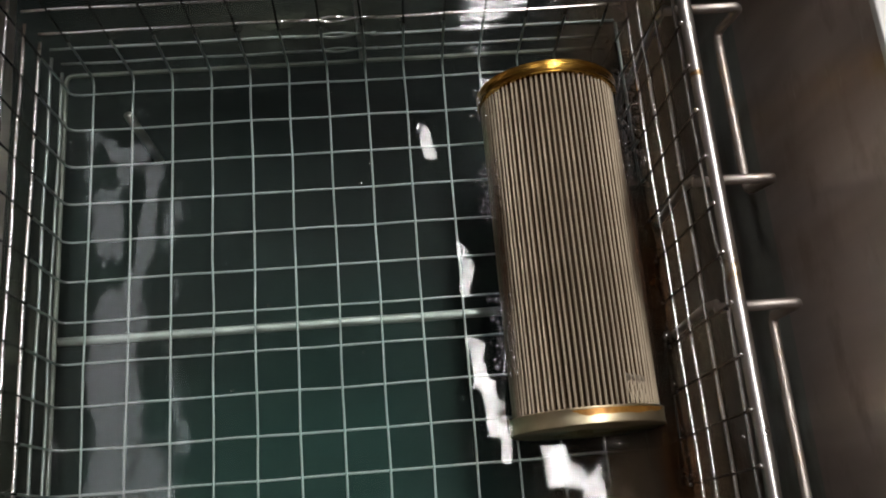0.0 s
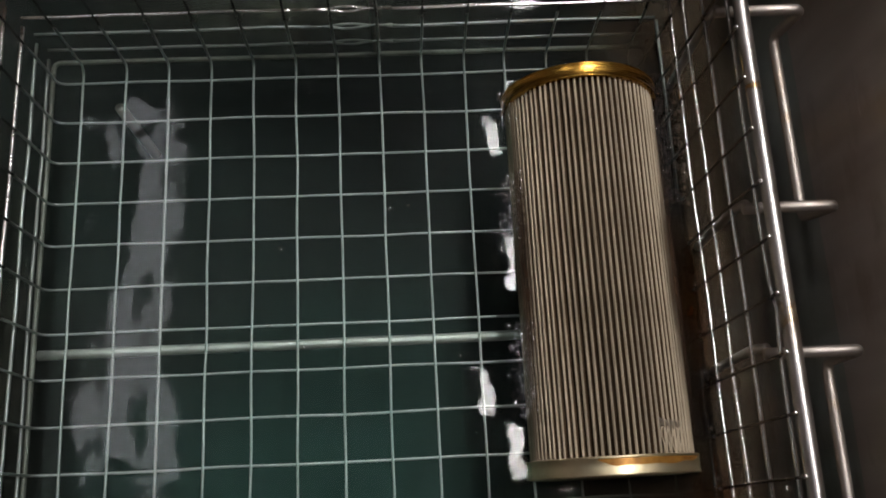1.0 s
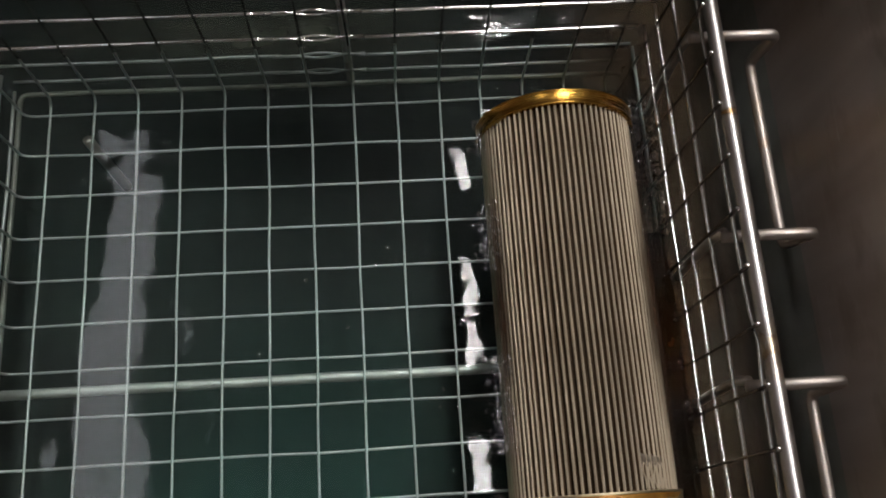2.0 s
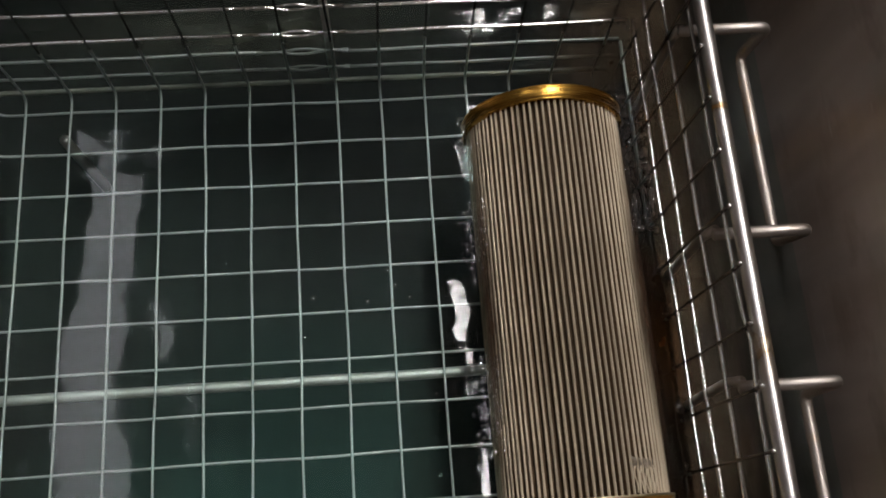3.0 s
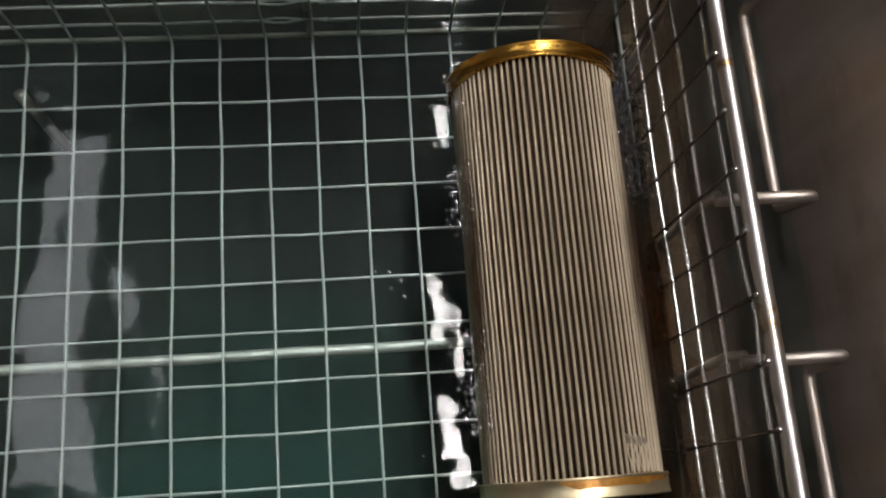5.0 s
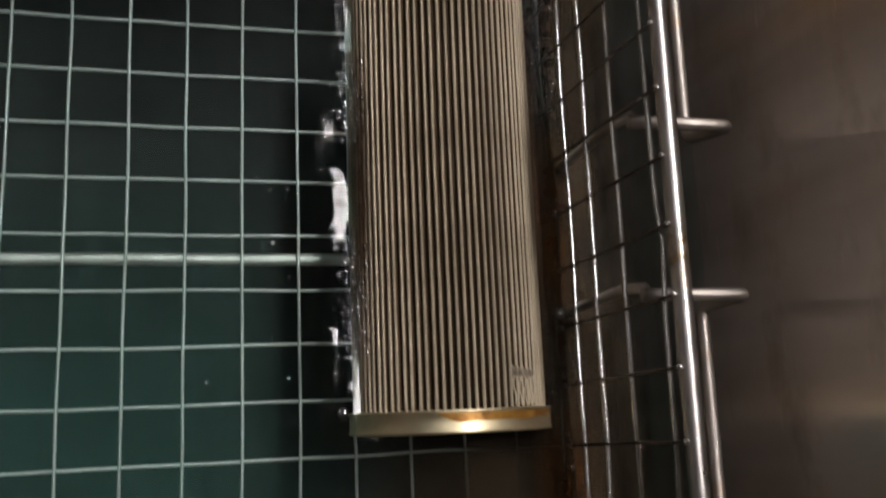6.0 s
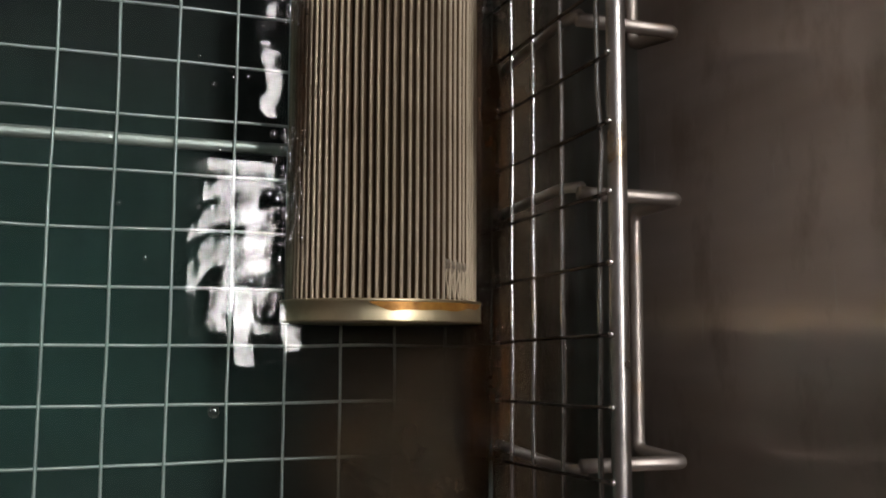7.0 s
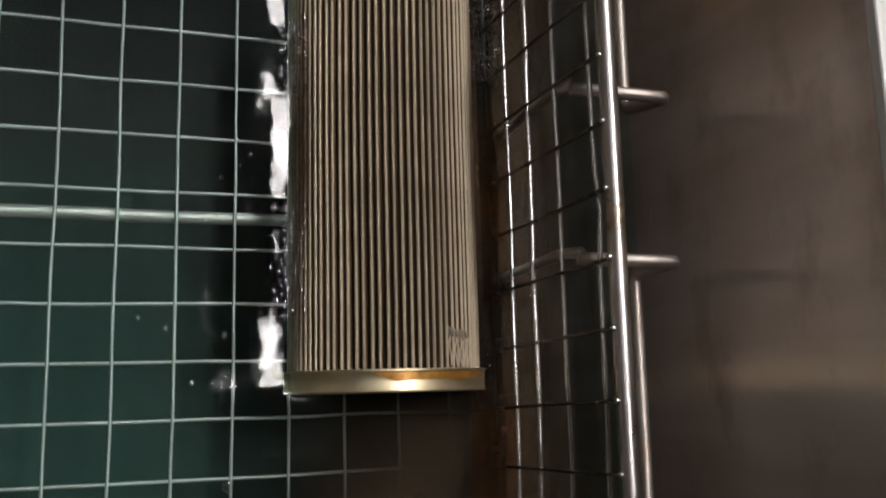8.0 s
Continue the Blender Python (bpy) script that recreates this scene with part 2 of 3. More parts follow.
# unseen ceiling, kept dark to weaken its reflection in the liquid
CEILING = material("toned_down_ceiling_paint", (0.38, 0.335, 0.30), 0.85)
link(CEILING, ramp(CEILING, noise_of(CEILING, coords(CEILING), 2.2, 5), [(0.3, (0.17, 0.15, 0.135)), (0.7, (0.23, 0.205, 0.185))]), bsdf(CEILING).inputs["Base Color"])
WHITE = material("white_enamel_flange", (0.80, 0.79, 0.76), 0.35)
link(WHITE, ramp(WHITE, noise_of(WHITE, coords(WHITE), 30, 4), [(0.3, (0.74, 0.73, 0.70)), (0.7, (0.83, 0.82, 0.79))]), bsdf(WHITE).inputs["Base Color"])


# ---- mesh helpers ----
def finish(name, bm, mat, parent=None, smooth=True):
    me = bpy.data.meshes.new(name)
    bm.to_mesh(me)
    bm.free()
    me.materials.append(mat)
    if smooth:
        me.polygons.foreach_set("use_smooth", [True] * len(me.polygons))
    ob = new(name, me)
    if parent is not None:
        ob.parent = parent
    return ob


def part(name, bm, mat, parent, label="", smooth=True):
    return tagged(finish(name, bm, mat, parent, smooth), label)


def empty(name, at=(0, 0, 0)):
    ob = new(name)
    ob.location = at
    ob.empty_display_size = 0.02
    return ob


def box(bm, lo, hi, bevel=0.0):
    made = bmesh.ops.create_cube(bm, size=1.0)["verts"]
    c = [(a + b) / 2 for a, b in zip(lo, hi)]
    for v in made:
        v.co = Vector([c[k] + v.co[k] * (hi[k] - lo[k]) for k in range(3)])
    if bevel:
        edges = list({e for v in made for e in v.link_edges})
        bmesh.ops.bevel(bm, geom=edges, offset=bevel, segments=2, affect="EDGES", profile=0.5)
    return bm


def rounded(points, radius, steps=5):
    """A polyline with its inner corners rounded."""
    pts = [Vector(p) for p in points]
    out = [pts[0]]
    for a, b, c in zip(pts, pts[1:], pts[2:]):
        u, w = (a - b), (c - b)
        r = min(radius, u.length * 0.49, w.length * 0.49)
        p, q = b + u.normalized() * r, b + w.normalized() * r
        for k in range(steps + 1):
            s = k / steps
            out.append(p * (1 - s) ** 2 + b * (2 * s * (1 - s)) + q * s ** 2)
    out.append(pts[-1])
    return out


def tube(bm, pts, r, sides=8, closed=False):
    """A rod of radius r along pts, with capped ends."""
    pts = [Vector(p) for p in pts]
    n = len(pts)
    rings, up = [], None
    for k, p in enumerate(pts):
        a = pts[(k - 1) % n] if (k or closed) else p
        b = pts[(k + 1) % n] if (k < n - 1 or closed) else p
        d = (b - a).normalized()
        if up is None:
            up = d.orthogonal().normalized()
        up = (up - d * up.dot(d)).normalized()
        side = d.cross(up)
        rings.append([bm.verts.new(p + (up * math.cos(t) + side * math.sin(t)) * r) for t in (2 * math.pi * s / sides for s in range(sides))])
    for k in range(n if closed else n - 1):
        A, B = rings[k], rings[(k + 1) % n]
        for s in range(sides):
            bm.faces.new((A[s], A[(s + 1) % sides], B[(s + 1) % sides], B[s]))
    if not closed:
        bm.faces.new(rings[0][::-1])
        bm.faces.new(rings[-1])
    return bm


def subdivided(a, b, n):
    a, b = Vector(a), Vector(b)
    return [a.lerp(b, k / n) for k in range(n + 1)]


def wobbled(pts, amount, seed):
    """Hand-bent: each point strays a little, evenly along the wire."""
    return [Vector(p) + amount * noise.noise_vector(Vector(p) * 22 + Vector((seed * 3.7, seed * 1.3, seed * 0.7))) for p in pts]


def wire(pts, r, seed, amount=0.0007, sides=8):
    return tube(bmesh.new(), wobbled(pts, amount, seed), r, sides)


# ---- room ----
# unseen shell added round the tank; its paint sets the bounce light
def room():
    x0, x1, y0, y1, z0, z1, th = -2.6, 2.4, -2.6, 3.0, -0.85, 2.35, 0.12
    spans = {
        "wall_west": ((x0 - th, y0, z0), (x0, y1, z1)), "wall_east": ((x1, y0, z0), (x1 + th, y1, z1)),
        "wall_south": ((x0 - th, y0 - th, z0), (x1 + th, y0, z1)), "wall_north": ((x0 - th, y1, z0), (x1 + th, y1 + th, z1)),
        "floor": ((x0 - th, y0 - th, z0 - th), (x1 + th, y1 + th, z0)), "ceiling": ((x0 - th, y0 - th, z1), (x1 + th, y1 + th, z1 + th)),
    }
    for name, (lo, hi) in spans.items():
        ob = finish(name, box(bmesh.new(), lo, hi), CEILING if name == "ceiling" else WALLPAINT, smooth=False)
        tagged(ob, "unseen added grey-brown workshop " + name.split("_")[0], name.split("_")[0], kind="structure")


def ceiling_lamp(name, x, y0, y1, width, mat, label, z=2.35):
    lamp = empty(name, (x, (y0 + y1) / 2, z))
    half = (y1 - y0) / 2
    part("housing", box(bmesh.new(), (-width / 2 - 0.03, -half - 0.02, -0.05), (width / 2 + 0.03, half + 0.02, 0), 0.006), WHITE, lamp, smooth=False)
    part("diffuser", box(bmesh.new(), (-width / 2, -half, -0.066), (width / 2, half, -0.0505), 0.004), mat, lamp, "glowing white diffuser", smooth=False)
    tagged(lamp, label, "ceiling lamp")


room()
TUBE = glow("bright_tube_light", LAMP_MAIN, (1.0, 0.965, 0.965))
for y0, y1 in ((-0.08, 1.12), (1.56, 2.50)):
    ceiling_lamp("strip_lamp", 0.415, y0, y1, 0.195, TUBE, "long bright fluorescent strip lamp on the ceiling")
ceiling_lamp("panel_lamp", -0.88, -0.02, 1.15, 0.19, glow("dim_panel_light", LAMP_SIDE, (0.93, 0.95, 1.0)), "long dim panel lamp with a frosted diffuser")


# ---- tank ----
def cleaning_tank():
    tank = empty("cleaning_tank", (0, 0, 0))
    th, zb, zt = 0.003, TANK_BOTTOM, TANK_TOP
    walls = {
        "east": ((TX1, TY0 - th, zb), (TX1 + th, TY1 + th, zt)), "west": ((TX0 - th, TY0 - th, zb), (TX0, TY1 + th, zt)),
        "north": ((TX0, TY1, zb), (TX1, TY1 + th, zt)), "south": ((TX0, TY0 - th, zb), (TX1, TY0, zt)),
    }
    for side, (lo, hi) in walls.items():
        part("side_wall", box(bmesh.new(), lo, hi), TANK, tank, smooth=False)
    part("tank_bottom", box(bmesh.new(), (TX0 - th, TY0 - th, zb - th), (TX1 + th, TY1 + th, zb)), MURK, tank, "steel bottom given the murky liquid's dark colour", smooth=False)
    w, lip = 0.05, 0.009
    for lo, hi in (((TX1 - lip, TY0 - w, zt), (TX1 + w, TY1 + w, zt + 0.005)), ((TX0 - w, TY0 - w, zt), (TX0 + lip, TY1 + w, zt + 0.005)),
                   ((TX0 + lip, TY1 - lip, zt), (TX1 - lip, TY1 + w, zt + 0.005)), ((TX0 + lip, TY0 - w, zt), (TX1 - lip, TY0 + lip, zt + 0.005))):
        # the unseen flanges take darker steel, to bounce less light on the wall
        east = lo[0] > 0.1
        part("flange", box(bmesh.new(), lo, hi, 0.001), WHITE if east else TANK, tank, "pale enamelled rim flange" if east else "unseen rim flange, in steel to bounce less light", smooth=False)
    e = 0.046
    part("cabinet", box(bmesh.new(), (TX0 - e, TY0 - e, -0.85), (TX1 + e, TY1 + e, zb - th - 0.002), 0.004), TANK, tank, smooth=False)
    for sx, sy in ((0, 0), (1, 0), (0, 1), (1, 1)):
        x, y = (TX1 + e - 0.02) if sx else (TX0 - e), (TY1 + e - 0.02) if sy else (TY0 - e)
        part("corner_post", box(bmesh.new(), (x, y, zb - th - 0.002), (x + 0.02, y + 0.02, zt - 0.0005)), TANK, tank, smooth=False)
    tagged(tank, "brushed stainless steel cleaning tank filled with dark liquid", "tank")


cleaning_tank()


# ---- wire basket ----
WALL_Z = (0.0150, 0.0350, 0.0545, 0.0790, 0.1030, 0.1255)
WEST_Z = (0.0080, 0.0280, 0.0485, 0.0695, 0.0925, 0.1160)
EAST_Z = (0.012, 0.035, 0.0580, 0.0790, 0.1035, 0.1305)


def wire_basket():
    basket = empty("wire_basket", (-0.065, -0.016, FLOOR - 0.012))
    inv = Matrix.Translation((0.065, 0.016, -(FLOOR - 0.012)))
    r = 0.0009
    kids = []

    def add(name, bm, mat, label=""):
        ob = part(name, bm, mat, basket, label)
        ob.matrix_parent_inverse = inv
        kids.append(ob)

    # wires along y: up the south wall, across the floor, up the north wall
    for i in range(-9, 5):
        x = i * CELL
        lean = 0.0012 * math.sin(i * 2.1)
        pts = rounded([(x + lean, BY0, RIM_Z - 0.002), (x, BY0, FLOOR), (x, BY1 - 0.0034, FLOOR), (x - lean, BY1 - 0.0026, RIM_Z - 0.002)], 0.006)
        fine = [q for a, b in zip(pts, pts[1:]) for q in subdivided(a, b, max(1, int((b - a).length / 0.012)))[:-1]] + [pts[-1]]
        add("upright_wire", wire(fine, r * 0.76, i + 20), REFLECT_DARK)
    # wires along x: up the west wall, across the floor just below, up the east wall
    for j in range(-7, 7):
        y = j * CELL
        ye = 0.0013 + 0.0240 * j
        pts = rounded([(BX0 + 0.0030, y, RIM_Z - 0.002), (BX0 + 0.0032, y, FLOOR - 0.0017), (BX1 - 0.0048, y, FLOOR - 0.0017), (BX1 - 0.0006, ye, RIM_Z + 0.0005)], 0.006)
        fine = [q for a, b in zip(pts, pts[1:]) for q in subdivided(a, b, max(1, int((b - a).length / 0.012)))[:-1]] + [pts[-1]]
        add("cross_wire", wire(fine, r * 0.80, j + 60), REFLECT_DARK)
    # wires along the walls, level above level
    for z in WALL_Z:
        k = z * 1000
        add("wall_wire", wire(subdivided((BX0 + 0.003, BY1 - 0.0008, z), (-0.088, BY1 - 0.0008, z), 12), r, k), WIRE)
        add("wall_wire", wire(subdivided((-0.045, BY1 - 0.0008, z - 0.0008), (BX1 - 0.003, BY1 - 0.0008, z), 12), r, k + 1), WIRE)
        # the overlap, where two mesh ends are twisted together
        for s, dz in ((0, 0.0016), (1, -0.0016)):
            pts = [(x, BY1 - 0.0008 + 0.0006 * (1 if s else -1), z + dz * math.sin(math.pi * k2 / 3.0)) for k2, x in ((n, -0.091 + 0.0165 * n / 3) for n in range(10))]
            add("twisted_wire", wire(pts, r * 0.8, k + 5 + s, 0.0003), WIRE)
        add("wall_wire", wire(subdivided((BX0 + 0.003, BY0 + 0.0019, z), (BX1 - 0.003, BY0 + 0.0019, z), 24), r, k + 2), WIRE)
    for z in WEST_Z:
        add("wall_wire", wire(subdivided((BX0 + 0.0014, BY0 + 0.003, z), (BX0 + 0.0014, BY1 - 0.003, z), 24), r * 1.15, z * 1000 + 3), WIRE)
    for z in EAST_Z:
        lean = BX1 - 0.0030 + 0.0032 * z / RIM_Z
        pts = subdivided((lean, BY0 + 0.003, z), (lean, BY1 - 0.003, z), 28)
        if z > 0.12:        # the top one is dented beside a bracket
            pts = [p + Vector((0.0022, 0, -0.001)) * math.exp(-((p.y + 0.030) / 0.011) ** 2) for p in pts]
        add("wall_wire", wire(pts, r * 1.1, z * 900), WIRE)
    # frame rods: round the foot, under the floor, and the rim
    rr = 0.0024
    z = FLOOR - 0.001
    foot = rounded([(BX0 + 0.02, BY0, z), (BX1, BY0, z), (BX1, BY1, z), (BX0, BY1, z), (BX0, BY0, z), (BX0 + 0.02, BY0, z)], 0.005)
    add("foot_frame", tube(bmesh.new(), foot[:-1], rr * 0.62, 10, closed=True), MURK_DIMMED)
    for y in (-0.0105,):
        add("support_bar", wire(subdivided((BX0 + 0.001, y, FLOOR - 0.0055), (BX1 - 0.001, y, FLOOR - 0.0055), 16), rr * 1.15, 3, 0.0004, 12), SCALED, "thick scale-dulled steel bar under the mesh")
    rim = rounded([(BX0 + 0.05, BY0, RIM_Z), (BX1 + 0.0028, BY0, RIM_Z), (BX1 + 0.0028, BY1 + 0.002, RIM_Z), (BX0 - 0.002, BY1 + 0.002, RIM_Z), (BX0 - 0.002, BY0, RIM_Z), (BX0 + 0.05, BY0, RIM_Z)], 0.014)
    add("rim_rod", tube(bmesh.new(), rim[:-1], 0.0033, 14, closed=True), ROD, "thick polished steel rim rod")
    for y0, y1 in ((-0.041, -0.022), (0.066, 0.071)):
        band = tube(bmesh.new(), subdivided((BX1 + 0.0028, y0, RIM_Z), (BX1 + 0.0028, y1, RIM_Z), 6), 0.00336, 14)
        part("rust_band", band, RIMRUST, kids[-1], "brown rust stain on the rim")
    # upright post of the north wall
    add("post", wire(subdivided((-0.0515, BY1 + 0.0022, FLOOR), (-0.0515, BY1 + 0.0022, RIM_Z), 10), 0.0022, 7, 0.0003, 10), ROD, "brown-stained steel post")
    # brackets that stand out from the east wall
    for ya, yb in ((0.118, 0.0205), (-0.0440, -0.1405)):
        s = 0.006
        pts = rounded([(BX1 - 0.0005, ya, 0.117), (0.1525, ya, 0.1175), (0.1475, ya - s * 0.3, 0.094), (0.1475, yb + s * 0.3, 0.094), (0.1525, yb, 0.1175), (BX1 - 0.0005, yb, 0.117)], 0.0045, 6)
        add("handle_bracket", tube(bmesh.new(), pts, 0.0026, 14), HANDLE, "bent tarnished steel rod handle")
        for y in (ya, yb):
            lean = 0.0045 if y > -0.1 else -0.0030
            strut = rounded([(BX1 + 0.0012, y + lean * 0.6, 0.1155), (BX1 + 0.0012, y + lean, 0.100), (BX1 + 0.0012, y + lean * 0.7, 0.060), (BX1 + 0.0012, y, FLOOR)], 0.004)
            add("strut", tube(bmesh.new(), strut, 0.0021, 10), ROD)
    # weld beads where the wall wires meet the rim
    for j in range(-7, 7):
        bm = bmesh.new()
        bmesh.ops.create_icosphere(bm, subdivisions=2, radius=0.0013, matrix=Matrix.Translation((BX1 - 0.0008, 0.0013 + 0.0240 * j, RIM_Z + 0.0008)))
        add("weld_bead", bm, WIRE)
    # feet that carry the basket
    for x in (BX0 + 0.04, BX1 - 0.04):
        for y in (BY0 + 0.03, BY1 - 0.03):
            add("foot", tube(bmesh.new(), [(x, y, FLOOR - 0.001), (x, y, TANK_BOTTOM)], 0.003, 10), ROD)
    tagged(basket, "square stainless steel wire mesh basket sunk in liquid", "wire basket")


wire_basket()


# ---- filter element ----
def disc_ring(bm, r, y0, y1, inner, seg=96):
    """A turned end cap: rim with eased edges, flat face with a round opening."""
    prof = [(r - 0.004, y0), (r - 0.0009, y0), (r - 0.0003, y0), (r + 0.00015, y0 + 0.0004), (r + 0.0001, y0 + 0.0009), (r - 0.0002, y0 + 0.0013), (r - 0.0002, y1 - 0.0013), (r + 0.0001, y1 - 0.0009), (r + 0.00015, y1 - 0.0004), (r - 0.0003, y1), (r - 0.0009, y1), (inner, y1), (inner, y0), (r - 0.004, y0)]
    rings = []
    for rad, y in prof[:-1]:
        rings.append([bm.verts.new((rad * math.cos(a), y, rad * math.sin(a))) for a in (2 * math.pi * s / seg for s in range(seg))])
    for k in range(len(rings)):
        A, B = rings[k], rings[(k + 1) % len(rings)]
        for s in range(seg):
            bm.faces.new((A[s], B[s], B[(s + 1) % seg], A[(s + 1) % seg]))
    bmesh.ops.recalc_face_normals(bm, faces=bm.faces)
    return bm


def pleat_data(n, r0, r1, y0, y1):
    """One fold of the mesh: a long rounded ridge, a little uneven along its length."""
    bm = bmesh.new()
    half = math.pi / n
    side = [(r0, 0.57), (r1 - 0.0018, 0.55), (r1 - 0.0007, 0.47), (r1 - 0.00025, 0.32), (r1, 0.11)]
    prof = [(rad, -half * a) for rad, a in side] + [(rad, half * a) for rad, a in reversed(side)]
    rows = []
    for k in range(15):
        s = k / 14
        y = y0 + (y1 - y0) * s
        sway = 0.10 * half * math.sin(7 * s + 1)
        rows.append([bm.verts.new((rad * math.sin(a + sway), y, rad * math.cos(a + sway))) for rad, a in prof])
    for A, B in zip(rows, rows[1:]):
        for s in range(len(prof) - 1):
            bm.faces.new((A[s], B[s], B[s + 1], A[s + 1]))
    # flank faces take the dark shade colour, the crest keeps the mesh
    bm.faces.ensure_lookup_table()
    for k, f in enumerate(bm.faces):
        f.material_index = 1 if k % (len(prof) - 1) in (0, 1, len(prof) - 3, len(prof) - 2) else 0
    bmesh.ops.recalc_face_normals(bm, faces=bm.faces)
    return bm


def filter_element():
    ob = empty("filter_element", (FX, 0, FZ))
    cap = 0.0088
    core = bmesh.new()
    bmesh.ops.create_cone(core, cap_ends=True, segments=64, radius1=PLEAT_R - 0.0027, radius2=PLEAT_R - 0.0027, depth=FY1 - FY0 - 0.004,
                          matrix=Matrix.Translation((0, (FY0 + FY1) / 2, 0)) @ Matrix.Rotation(math.pi / 2, 4, "X"))
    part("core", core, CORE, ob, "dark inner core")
    near = part("end_cap", disc_ring(bmesh.new(), CAP_R, FY0, FY0 + cap, 0.012), BRASS, ob, "dull brass end cap with a rust stain")
    part("end_cap", disc_ring(bmesh.new(), CAP_R, FY1 - cap + 0.0009, FY1, 0.012), GOLD, ob, "amber-gold metal end cap")
    # the stain: an irregular skin hugging the near cap's top
    bm = bmesh.new()
    rows = []
    a0, a1, n = -0.36, 1.08, 50
    for k in range(n + 1):
        s = k / n
        a = a0 + (a1 - a0) * s
        w = min(1, 6 * s + 0.15, 5 * (1 - s) + 0.05)
        top = FY0 + cap - 0.0012
        low = top - w * (0.0036 + 0.0014 * noise.noise(Vector((s * 6, 0, 3))) - 0.0012 * s)
        rows.append([bm.verts.new(((CAP_R + 0.00012) * math.sin(a), y, (CAP_R + 0.00012) * math.cos(a))) for y in (top, (top + low) / 2, low)])
    for A, B in zip(rows, rows[1:]):
        for s in range(2):
            bm.faces.new((A[s], B[s], B[s + 1], A[s + 1]))
    part("rust_stain", bm, RUST, near, "orange-brown rust stain")
    n = 80
    first = None
    for k in range(n):
        if first is None:
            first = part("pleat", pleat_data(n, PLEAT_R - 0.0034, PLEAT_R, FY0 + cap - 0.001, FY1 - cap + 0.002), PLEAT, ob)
            first.data.materials.append(FLANK_SHADE)
            p = first
        else:
            p = new("pleat", first.data)
            p.parent = ob
        p.rotation_euler = (0, 2 * math.pi * k / n + 0.008 + 0.004 * math.sin(k * 3.3), 0)
    # where the mesh is pressed flat in a seam near the cap, with frayed folds below it
    bm = bmesh.new()
    rows = []
    for k in range(31):
        a = 0.40 + 0.36 * k / 30
        lo = FY0 + cap + 0.0118 + 0.0007 * math.sin(k * 1.3) - 0.0012 * k / 30
        hi = FY0 + cap + 0.0160 + 0.0006 * math.sin(k * 0.9 + 1) - 0.0016 * k / 30
        rad = PLEAT_R - 0.0003 + 0.0002 * math.cos((a - 0.008) * n)
        rows.append([bm.verts.new((r * math.sin(a), y, r * math.cos(a))) for r, y in ((rad - 0.002, lo - 0.0008), (rad, lo), (rad + 0.0001, (lo + hi) / 2), (rad, hi), (rad - 0.002, hi + 0.0008))])
    for A, B in zip(rows, rows[1:]):
        for k in range(4):
            bm.faces.new((A[k], A[k + 1], B[k + 1], B[k]))
    bmesh.ops.recalc_face_normals(bm, faces=bm.faces)
    part("seam", bm, SEAM, ob, "flattened seam across the pleats")
    for k in range(5):
        a = 0.008 + math.pi / n + 2 * math.pi * (k + 5) / n
        pts = [((PLEAT_R - 0.0004) * math.sin(a + 0.012 * math.sin(d * 1.1 + k)), FY0 + cap + 0.0005 + 0.0115 * d / 6, (PLEAT_R - 0.0004) * math.cos(a + 0.012 * math.sin(d * 1.1 + k))) for d in range(7)]
        part("frayed_fold", tube(bmesh.new(), pts, 0.00045, 6), PLEAT, ob)
    tagged(ob, "pleated metal mesh filter cartridge with brass caps, half submerged", "filter")


filter_element()


# ---- liquid ----
HALF = math.sqrt(PLEAT_R ** 2 - (WATER - FZ) ** 2)


def liquid_height(x, y):
    """The liquid's surface: slow swell, and a climb where it wets the filter."""
    dx = max(FX - HALF - x, x - FX - HALF, 0)
    dy = max(FY0 - y, y - FY1, 0)
    d = math.hypot(dx, dy)
    swell = 0.00060 * noise.noise(Vector((x * 19, y * 12, 0.3))) + 0.00030 * noise.noise(Vector((x * 48, y * 34, 2.2)))
    edge = 0.0006 * noise.noise(Vector((x * 38, y * 27, 5.1))) * math.exp(-(d / 0.014) ** 2)
    climb = 0.0012 * math.exp(-d / 0.0026) * (1 + 0.6 * noise.noise(Vector((0, y * 40, 9))))
    return WATER + swell + edge + climb


def liquid_surface():
    bm = bmesh.new()
    nx, ny = 200, 190
    e = 0.001
    xs = [TX0 - e + (TX1 - TX0 + 2 * e) * i / nx for i in range(nx + 1)]
    ys = [TY0 - e + (TY1 - TY0 + 2 * e) * j / ny for j in range(ny + 1)]
    grid = [[bm.verts.new((x, y, liquid_height(x, y))) for x in xs] for y in ys]
    for A, B in zip(grid, grid[1:]):
        for i in range(nx):
            bm.faces.new((A[i], A[i + 1], B[i + 1], B[i]))
    ob = finish("water", bm, LIQUID)
    ob.visible_shadow = False
    tagged(ob, "dark greenish cleaning liquid with a rippled shiny surface", "liquid", kind="structure")


liquid_surface()


def dirt_sheet(name, x0, x1, y0, y1, z, label, mat=OIL):
    bm = bmesh.new()
    n = 14
    rows = [[bm.verts.new((x0 + (x1 - x0) * i / n, y0 + (y1 - y0) * j / n, z + 0.004 * noise.noise(Vector((i * 0.5, j * 0.5, z * 90))))) for i in range(n + 1)] for j in range(n + 1)]
    for A, B in zip(rows, rows[1:]):
        for i in range(n):
            bm.faces.new((A[i], A[i + 1], B[i + 1], B[i]))
    tagged(finish(name, bm, mat), label, "oil cloud", kind="stuff")


